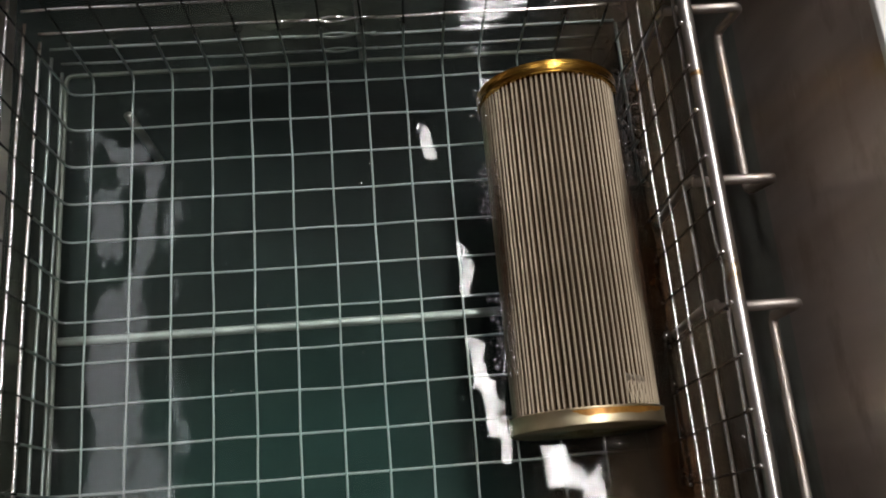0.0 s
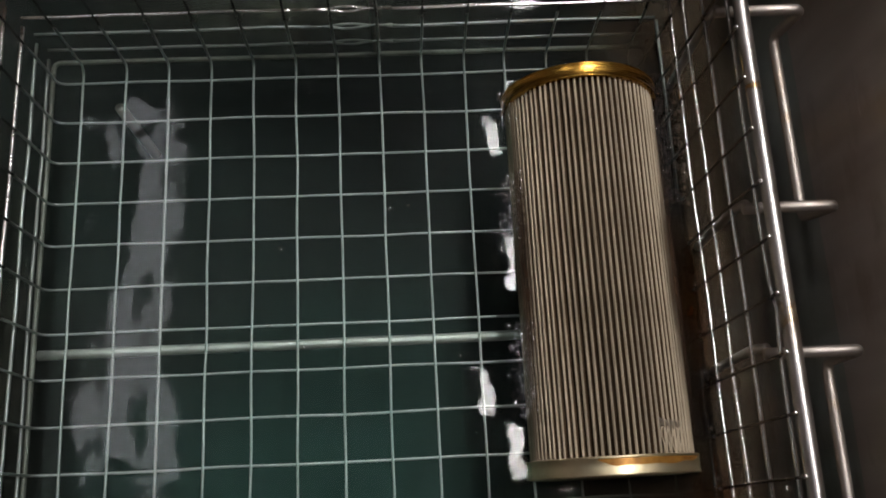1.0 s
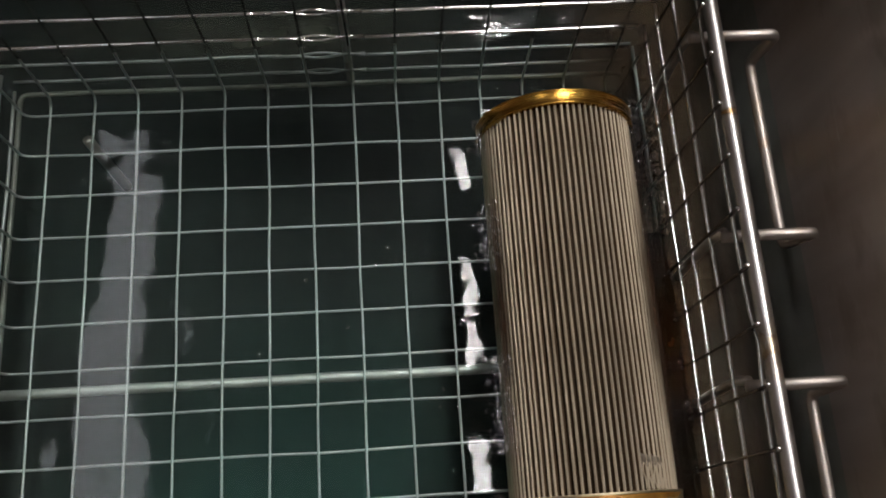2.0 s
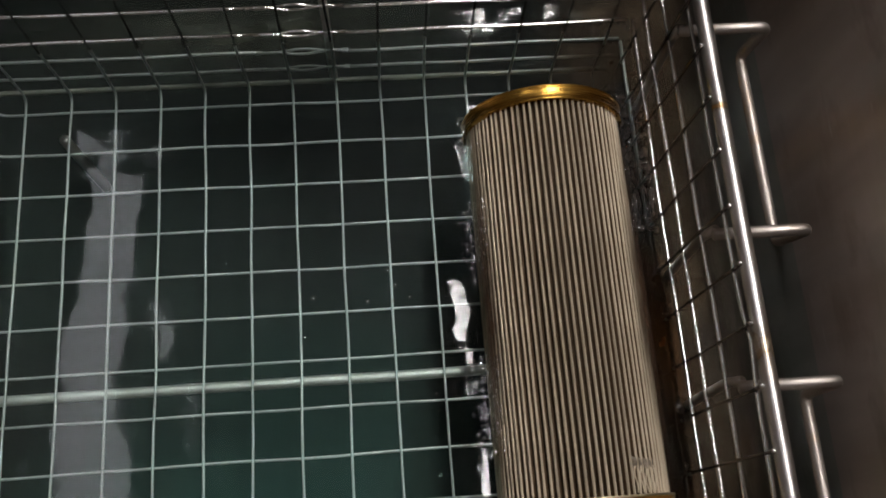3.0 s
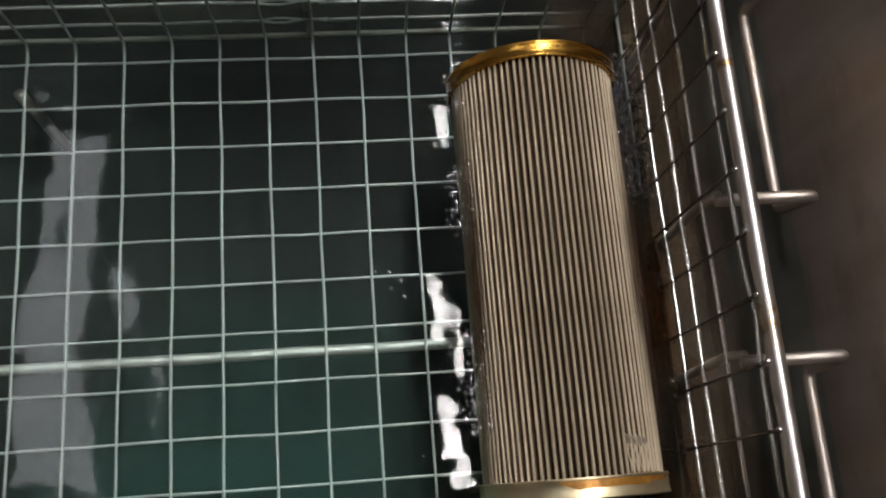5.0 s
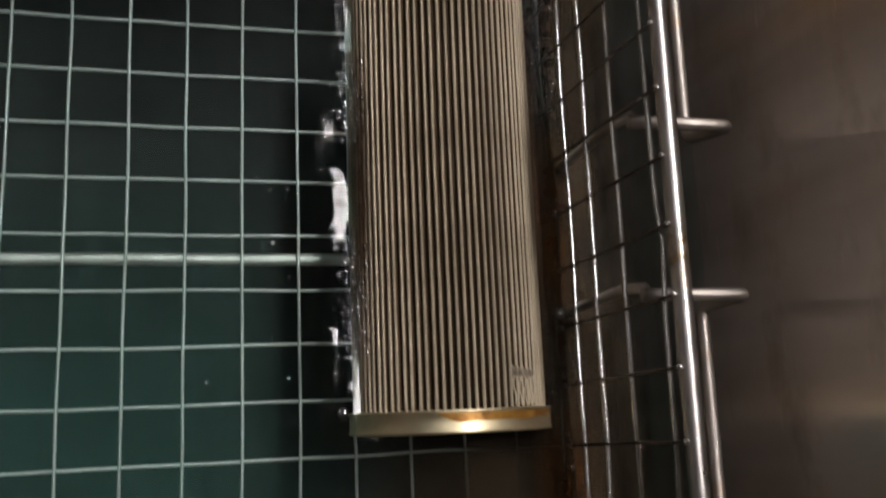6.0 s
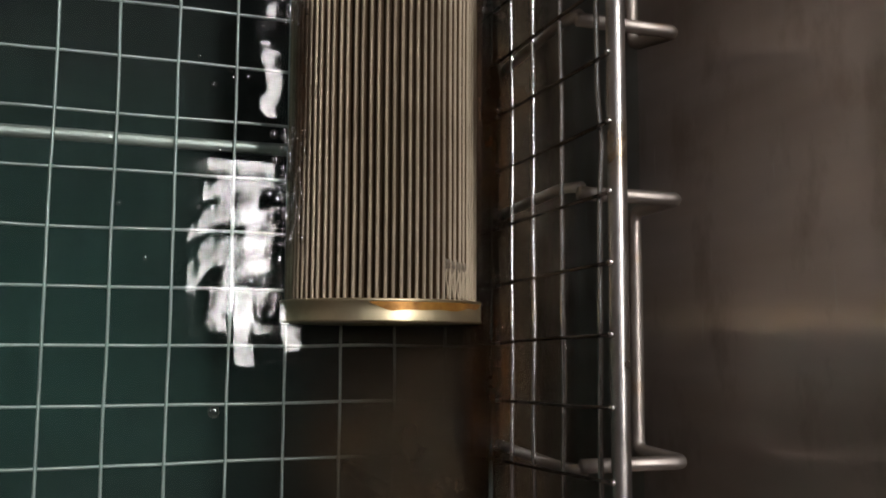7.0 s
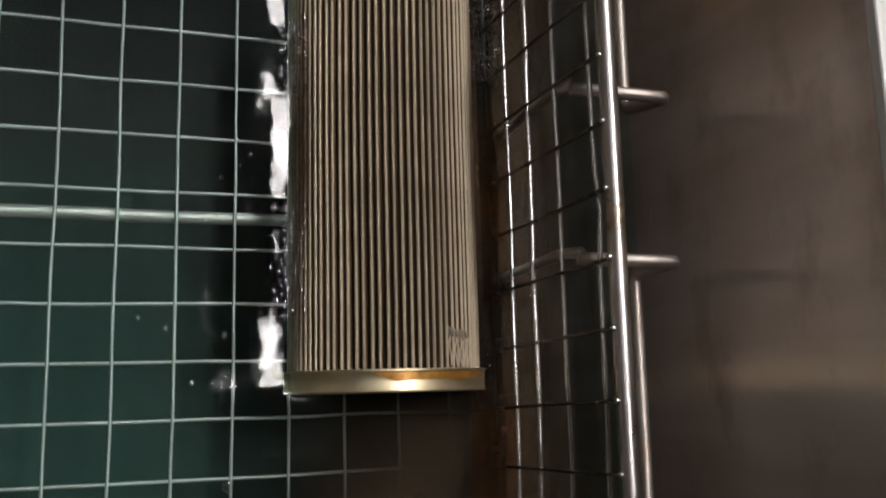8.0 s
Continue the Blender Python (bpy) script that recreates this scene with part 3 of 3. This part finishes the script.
dirt_sheet("oil_cloud", 0.006, 0.160, -0.250, -0.050, 0.030, "brown oily dirt clouding the liquid before the filter")
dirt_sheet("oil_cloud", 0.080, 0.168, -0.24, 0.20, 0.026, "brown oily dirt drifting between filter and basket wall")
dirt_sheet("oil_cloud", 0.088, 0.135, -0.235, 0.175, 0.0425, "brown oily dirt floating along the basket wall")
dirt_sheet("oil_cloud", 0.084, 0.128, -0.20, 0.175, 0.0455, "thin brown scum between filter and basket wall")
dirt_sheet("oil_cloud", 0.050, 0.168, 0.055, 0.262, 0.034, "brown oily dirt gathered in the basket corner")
dirt_sheet("oil_cloud", 0.100, 0.168, -0.255, 0.262, 0.020, "dark brown sheet under the liquid between basket and tank wall")
dirt_sheet("oil_cloud", 0.040, 0.150, -0.275, -0.075, 0.036, "brown oily haze hanging before the filter")
dirt_sheet("oil_cloud", 0.020, 0.165, -0.255, -0.060, 0.012, "brown oily dirt sinking before the filter")
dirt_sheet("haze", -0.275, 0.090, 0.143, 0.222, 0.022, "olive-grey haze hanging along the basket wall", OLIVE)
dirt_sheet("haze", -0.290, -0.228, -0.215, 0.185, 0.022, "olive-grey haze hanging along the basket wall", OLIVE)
dirt_sheet("rust_cloud", 0.090, 0.120, -0.175, -0.062, 0.0466, "rusty red dirt bleeding from the filter's end", RUSTY)
dirt_sheet("rust_cloud", 0.094, 0.116, -0.070, 0.050, 0.0464, "rusty red scum between filter and basket wall", RUSTY)


def clinging_scum(a0, a1, label):
    """Oily scum where the pleats leave the liquid; it also paints their sides darker."""
    bm = bmesh.new()
    rows = []
    for j in range(41):
        y = FY0 + 0.002 + (FY1 - FY0 - 0.004) * j / 40
        rows.append([])
        for i in range(9):
            a = a0 + (a1 - a0) * i / 8 + 0.05 * noise.noise(Vector((y * 60, i * 0.2, a0)))
            r = CAP_R + 0.0006
            rows[-1].append(bm.verts.new((FX + r * math.sin(a), y, FZ + r * math.cos(a))))
    for A, B in zip(rows, rows[1:]):
        for i in range(8):
            bm.faces.new((A[i], A[i + 1], B[i + 1], B[i]))
    tagged(finish("scum", bm, OIL), label, "oil scum", kind="stuff")


clinging_scum(-1.72, -0.92, "dark brown oily scum along the filter's waterline, painting its side darker")
# reaches further up the right side to tone down its brightness
clinging_scum(0.72, 1.80, "dark brown oily scum along the filter's waterline, painting its side darker")


# ---- bubbles ----
def bubble_data(r):
    """A thin low dome of liquid round air."""
    bm = bmesh.new()
    seg, rows = 14, []
    for k in range(6):
        a = 1.45 * (1 - k / 6)
        rows.append([bm.verts.new((r * math.sin(a) * math.cos(b), r * math.sin(a) * math.sin(b), 0.40 * r * math.cos(a))) for b in (2 * math.pi * s / seg for s in range(seg))])
    top = bm.verts.new((0, 0, 0.40 * r))
    for A, B in zip(rows, rows[1:]):
        for s in range(seg):
            bm.faces.new((A[s], A[(s + 1) % seg], B[(s + 1) % seg], B[s]))
    for s in range(seg):
        bm.faces.new((rows[-1][s], rows[-1][(s + 1) % seg], top))
    return bm


def bubbles():
    rng = random.Random(5)
    base = {}
    spots = []
    for y0, y1, count, side in ((0.030, 0.066, 260, -1), (-0.060, -0.012, 330, -1), (0.045, 0.122, 420, 1), (0.092, 0.113, 50, -1)):
        for _ in range(count):
            y = rng.uniform(y0, y1)
            off = max(-0.0032, rng.gauss(0.0008, 0.0026)) if side < 0 else rng.uniform(-0.001, 0.013)
            x, r = FX + side * (HALF + 0.0006 + off), rng.choice((0.0008, 0.0011, 0.0014, 0.0020))
            if all(math.hypot(x - a, y - b) > (r + c) * 0.72 for a, b, c in spots):
                spots.append((x, y, r))
    # domes added at the basket wall for the glints of its menisci
    for x, y in ((0.1085, 0.088), (0.1092, 0.08), (0.1075, -0.043), (0.108, -0.107)):
        spots.append((x, y, 0.0028 if y == -0.043 else 0.0017))
    spots.append((0.0130, -0.0815, 0.0034))
    spots.append((0.1405, -0.1010, 0.0034))
    # one more at each east wire, standing in for its meniscus glint
    for j in range(-6, 6):
        spots.append((BX1 - 0.004 + 0.001 * math.sin(j * 2.3), 0.0013 + 0.024 * j + 0.0012, 0.0012))
    for x, y, r in spots:
        if r not in base:
            ob = finish("bubble", bubble_data(r), SKIN)
            base[r] = ob
        else:
            ob = new("bubble", base[r].data)
        cling = PLEAT_R ** 2 - (x - FX) ** 2
        on_filter = FZ + math.sqrt(cling) if cling > 0 and FY0 < y < FY1 else 0
        ob.location = (x, y, max(min(liquid_height(x, y), WATER + 0.0012) + r * 0.1, on_filter))
        tagged(ob, "tiny clear bubble at the waterline, some added for meniscus glints", "bubble", group="froth along the filter")


bubbles()


def menisci():
    """Liquid climbing the wires and struts where they stand in it."""
    mesh = None
    spots = [(BX1 - 0.0008, 0.0013 + 0.0240 * j - 0.0006 * j * 0.6, 1.0) for j in range(-7, 7)]
    spots += [(BX1 + 0.0012, y, 1.7) for y in (0.118, 0.0205, -0.0440, -0.1405)]
    spots += [(i * CELL, BY1, 1.0) for i in range(-9, 5)] + [(BX0, j * CELL, 1.0) for j in range(-4, 7)]
    for x, y, size in spots:
        if mesh is None:
            bm = bmesh.new()
            rings = []
            for rad, z in ((0.0032, -0.0004), (0.0023, 0.00010), (0.0016, 0.0004), (0.0011, 0.0010), (0.00085, 0.0019)):
                rings.append([bm.verts.new((rad * math.cos(b) * (1 + 0.12 * math.sin(3 * b)), rad * math.sin(b), z)) for b in (2 * math.pi * k / 16 for k in range(16))])
            for A, B in zip(rings, rings[1:]):
                for k in range(16):
                    bm.faces.new((A[k], A[(k + 1) % 16], B[(k + 1) % 16], B[k]))
            ob = finish("meniscus", bm, RIPPLE)
            mesh = ob.data
        else:
            ob = new("meniscus", mesh)
        ob.location = (x, y, liquid_height(x, y))
        ob.scale = (size, size, size)
        tagged(ob, "clear liquid clinging round a basket wire", "meniscus", group="liquid climbing the wires", kind="stuff")


menisci()


def floating_bubbles():
    made = []
    for r in (0.0011, 0.0008, 0.0007, 0.0009, 0.0010, 0.0024, 0.0012, 0.0009, 0.0011, 0.0008, 0.0007, 0.0009):
        ob = finish("drifting_bubble", bubble_data(r), SKIN)
        tagged(ob, "small clear bubble drifting on the dark liquid", "bubble", group="bubbles adrift")
        made.append(ob)
    return made


ADRIFT = floating_bubbles()


def ripples():
    """Wavelets beside the filter: thin raised skins of liquid added to carry the lamp's glints, each a low crooked
    crest that sinks at its ends.
    """
    made = []
    for n, (w, h, steep) in enumerate(((0.020, 0.030, 5.0), (0.017, 0.040, 5.5), (0.018, 0.036, 5.0), (0.016, 0.032, 7.0), (0.026, 0.026, 6.0), (0.020, 0.044, 4.5))):
        bm = bmesh.new()
        nx, ny = 28, 64
        rows = []
        for j in range(ny + 1):
            y = (j / ny - 0.5) * h
            crest = 0.0030 * noise.noise(Vector((n * 7.3, y * 85, 1.5))) + 0.0012 * noise.noise(Vector((n * 3.1, y * 240, 4.5)))
            bend = steep * (1 + 0.7 * noise.noise(Vector((n * 5.1, y * 110, 9.2))))
            sunk = max(0, (abs(2 * y / h) - 0.60) / 0.40)
            row = []
            for i in range(nx + 1):
                x = (i / nx - 0.5) * w
                z = -0.5 * bend * (x - crest) ** 2 - 0.0018 * sunk ** 2
                z += 0.00004 * noise.noise(Vector((x * 260, y * 200, n * 2.0)))
                row.append(bm.verts.new((x, y, z)))
            rows.append(row)
        for A, B in zip(rows, rows[1:]):
            for i in range(nx):
                bm.faces.new((A[i], A[i + 1], B[i + 1], B[i]))
        ob = finish("ripple", bm, RIPPLE)
        ob.visible_shadow = False
        tagged(ob, "low shiny ripple of clear liquid beside the filter", "ripple", group="ripples along the filter", kind="stuff")
        made.append(ob)
    return made


RIPPLES = ripples()


def splash_rings():
    """Rings that run out along the filter's flank when a drop falls at its end."""
    bm = bmesh.new()
    w, h, nx, ny = 0.044, 0.074, 74, 120
    rows = []
    for j in range(ny + 1):
        row = []
        for i in range(nx + 1):
            x, y = (i / nx - 0.5) * w, (j / ny - 0.5) * h
            window = max(0, 1 - (2 * x / w) ** 2 - (2 * y / h) ** 2)
            d = math.hypot(x - 0.014, y + 0.022) + 0.0016 * noise.noise(Vector((x * 150, y * 150, 3)))
            broken = 0.55 + 0.8 * noise.noise(Vector((x * 170, y * 150, 8))) + 0.5 * noise.noise(Vector((x * 420, y * 380, 5)))
            row.append(bm.verts.new((x, y, 0.00022 * window * (1 + math.sin(d * 2 * math.pi / 0.0105)) * broken)))
        rows.append(row)
    for A, B in zip(rows, rows[1:]):
        for i in range(nx):
            bm.faces.new((A[i], A[i + 1], B[i + 1], B[i]))
    ob = finish("splash_ring", bm, RIPPLE)
    ob.visible_shadow = False
    return tagged(ob, "broken shiny rings spreading from a fallen drop", "ripple", kind="stuff")


SPLASH = splash_rings()


def motions():
    tracks = (
        ((0.0, -0.130, -0.055), (2.0, -0.055, 0.005), (4.0, -0.012, 0.020), (8.0, -0.020, -0.085)),
        ((0.0, -0.030, 0.060), (2.0, -0.020, 0.045), (4.0, -0.014, 0.003), (8.0, -0.004, 0.012)),
        ((0.0, -0.060, -0.040), (2.0, -0.048, 0.002), (4.0, -0.030, 0.016), (8.0, -0.018, 0.012)),
        ((0.0, -0.018, -0.030), (2.0, -0.010, -0.028), (4.0, -0.006, -0.030), (8.0, -0.012, -0.020)),
        ((0.0, -0.140, 0.030), (2.0, -0.075, 0.030), (4.0, -0.060, 0.002), (8.0, -0.040, -0.060)),
        ((0.0, -0.020, -0.128), (4.0, -0.016, -0.127), (6.5, -0.0105, -0.125), (8.0, -0.006, -0.124)),
        # three that drift together towards the filter
        ((0.0, -0.050, 0.070), (2.0, -0.034, 0.045), (4.0, -0.021, 0.023), (6.0, -0.0155, 0.009), (8.0, -0.010, -0.004)),
        ((0.0, -0.044, 0.062), (2.0, -0.030, 0.038), (4.0, -0.018, 0.015), (6.0, -0.0085, 0.0100), (8.0, -0.003, 0.001)),
        ((0.0, -0.056, 0.058), (2.0, -0.040, 0.036), (4.0, -0.031, 0.0075), (6.0, -0.0045, 0.0078), (8.0, 0.001, 0.006)),
        ((0.0, -0.004, -0.060), (2.0, -0.012, -0.036), (4.0, 0.004, -0.040), (6.0, 0.010, -0.052), (8.0, 0.006, -0.058)),
        ((0.0, -0.012, -0.044), (2.0, -0.004, -0.037), (4.0, 0.000, -0.048), (6.0, 0.005, 0.018), (8.0, 0.006, 0.030)),
        ((0.0, -0.110, -0.010), (2.0, -0.098, -0.006), (4.0, -0.044, 0.0075), (6.0, -0.040, -0.068), (8.0, -0.030, -0.064)),
    )
    # tilts are set so each skin mirrors the strip lamp, or turns it away
    waves = (
        ((0, -0.016, 0.082, 1.7, 3.9), (0.5, 0.005, 0.087, 1.4, 0.4), (1, 0.01, 0.088, 1.1, 1.9), (1.5, 0.008, 0.081, 0.5, 1.9), (2, 0.007, 0.086, 0.9, 2.6), (3.5, 0.01, 0.088, 1.1, -2.0), (4, 0.008, 0.086, 0.9, 2.5), (4.7, 0.008, 0.086, 1.1, 0.0), (5.5, 0.006, 0.087, 1.7, 2.0), (6.2, 0.01, 0.078, 2.1, -3.3), (8, 0.011, 0.073, 1.9, 0.9)),
        ((0, -0.001, 0.002, -0.0, 2.8), (0.5, -0.001, -0.023, -0.0, 2.7), (1, 0.008, 0.018, 0.0, -0.9), (1.5, 0.008, 0.015, -0.0, -2.6), (2, 0.003, 0.022, -0.0, 1.8), (3.5, 0.009, 0.005, -0.0, 2.5), (4, 0.011, 0.007, -0.0, 2.3), (5.5, 0, -0.008, -0.0, 2.6), (6, 0.011, 0.002, -0.0, 0.2), (6.5, 0.0095, 0.003, -0.0, 1.2), (7, 0.009, 0.006, -0.0, 1.3), (7.5, 0.0085, 0.006, -0.0, 1.2), (8, 0.013, 0.003, -0.0, 0.7)),
        ((0, 0.002, -0.052, -0.0, 2.6), (0.5, 0.004, -0.06, 0.0, -2.2), (1, 0.007, -0.078, -0.6, 0.7), (1.5, 0.006, -0.08, -1.1, -2.5), (2, 0.005, -0.066, -0.0, 2.7), (3.5, 0.006, -0.07, -0.6, -1.7), (4, 0.008, -0.068, -0.5, 2.5), (5.5, 0.003, -0.056, 0.0, 2.3), (6, 0.012, -0.075, -1.1, -2.1), (6.5, 0.01, -0.077, -0.5, 0.7), (7, 0.004, -0.06, -0.0, 1.8), (7.5, 0.0115, -0.074, -0.1, 1.0), (8, 0.01, -0.076, -0.6, 1.0)),
        ((0, 0.012, -0.095, -0.0, 1.8), (0.5, 0.015, -0.098, -1.1, -1.7), (1, -0.006, -0.048, 0.0, 1.7), (1.5, -0.002, -0.035, -0.0, -1.8), (2, 0.003, -0.007, -0.0, 2.0), (3.5, 0.003, -0.03, -0.0, -1.5), (4, 0.002, -0.04, -0.0, -1.5), (5.5, 0.005, -0.08, -2.0, 2.1), (6, 0.003, -0.06, -0.0, -2.6), (6.5, 0.008, -0.039, -0.0, -0.5), (7, -0.006, -0.078, -0.2, 2.7), (7.5, 0.003, -0.042, -0.0, 1.8), (8, 0.005, -0.04, -0.0, -3.1)),
        ((0, 0.038, -0.108, -0.7, -0.0), (0.5, 0.03, -0.103, -1.5, 0.4), (1, 0.032, -0.105, 12, 0), (6.5, 0.02, -0.1, 12, 0), (7, 0.016, -0.094, -1.7, -0.2), (7.5, 0.02, -0.1, 12, 0), (8, 0.02, -0.102, 12, 0)),
        ((0, 0.006, -0.076, 0.0, 2.3), (0.5, 0.003, -0.034, -0.0, 2.1), (1, 0.008, -0.05, 0.0, -3.0), (1.5, 0.006, -0.02, -0.0, -3.0), (2, 0.005, -0.035, -0.0, -2.3), (3.5, 0.006, 0.022, -0.0, -2.2), (4, 0.006, 0.022, -0.0, -2.3), (5.5, 0.002, -0.034, 0.0, 0.4), (6, 0.008, -0.03, -0.0, -3.6), (6.5, 0.009, 0.02, 0.0, 1.2), (7, 0, -0.094, -1.7, 2.1), (7.5, 0.0085, 0.018, -0.0, 1.2), (8, 0.013, 0.016, -0.0, 0.7)),
    )
    for ob, rows in zip(RIPPLES, waves):
        walk(ob, [(t, pose(x, y, WATER + 0.0007, rx, ry)) for t, x, y, rx, ry in rows])
    # swells up when the drop falls, and sinks back
    walk(SPLASH, [(t, pose(-0.003, y, WATER + z, 0, turn)) for t, y, z, turn in ((0.0, -0.062, -0.012, 12), (6.6, -0.062, -0.012, 12), (6.85, -0.064, 0.0004, 3), (7.0, -0.064, 0.0006, 2.4), (7.1, -0.064, 0.0006, 2.4), (7.35, -0.060, -0.012, 12), (8.0, -0.062, -0.012, 12))])
    for ob, rows in zip(ADRIFT, tracks):
        walk(ob, [(t, pose(x, y, WATER + 0.0004)) for t, x, y in rows])


motions()
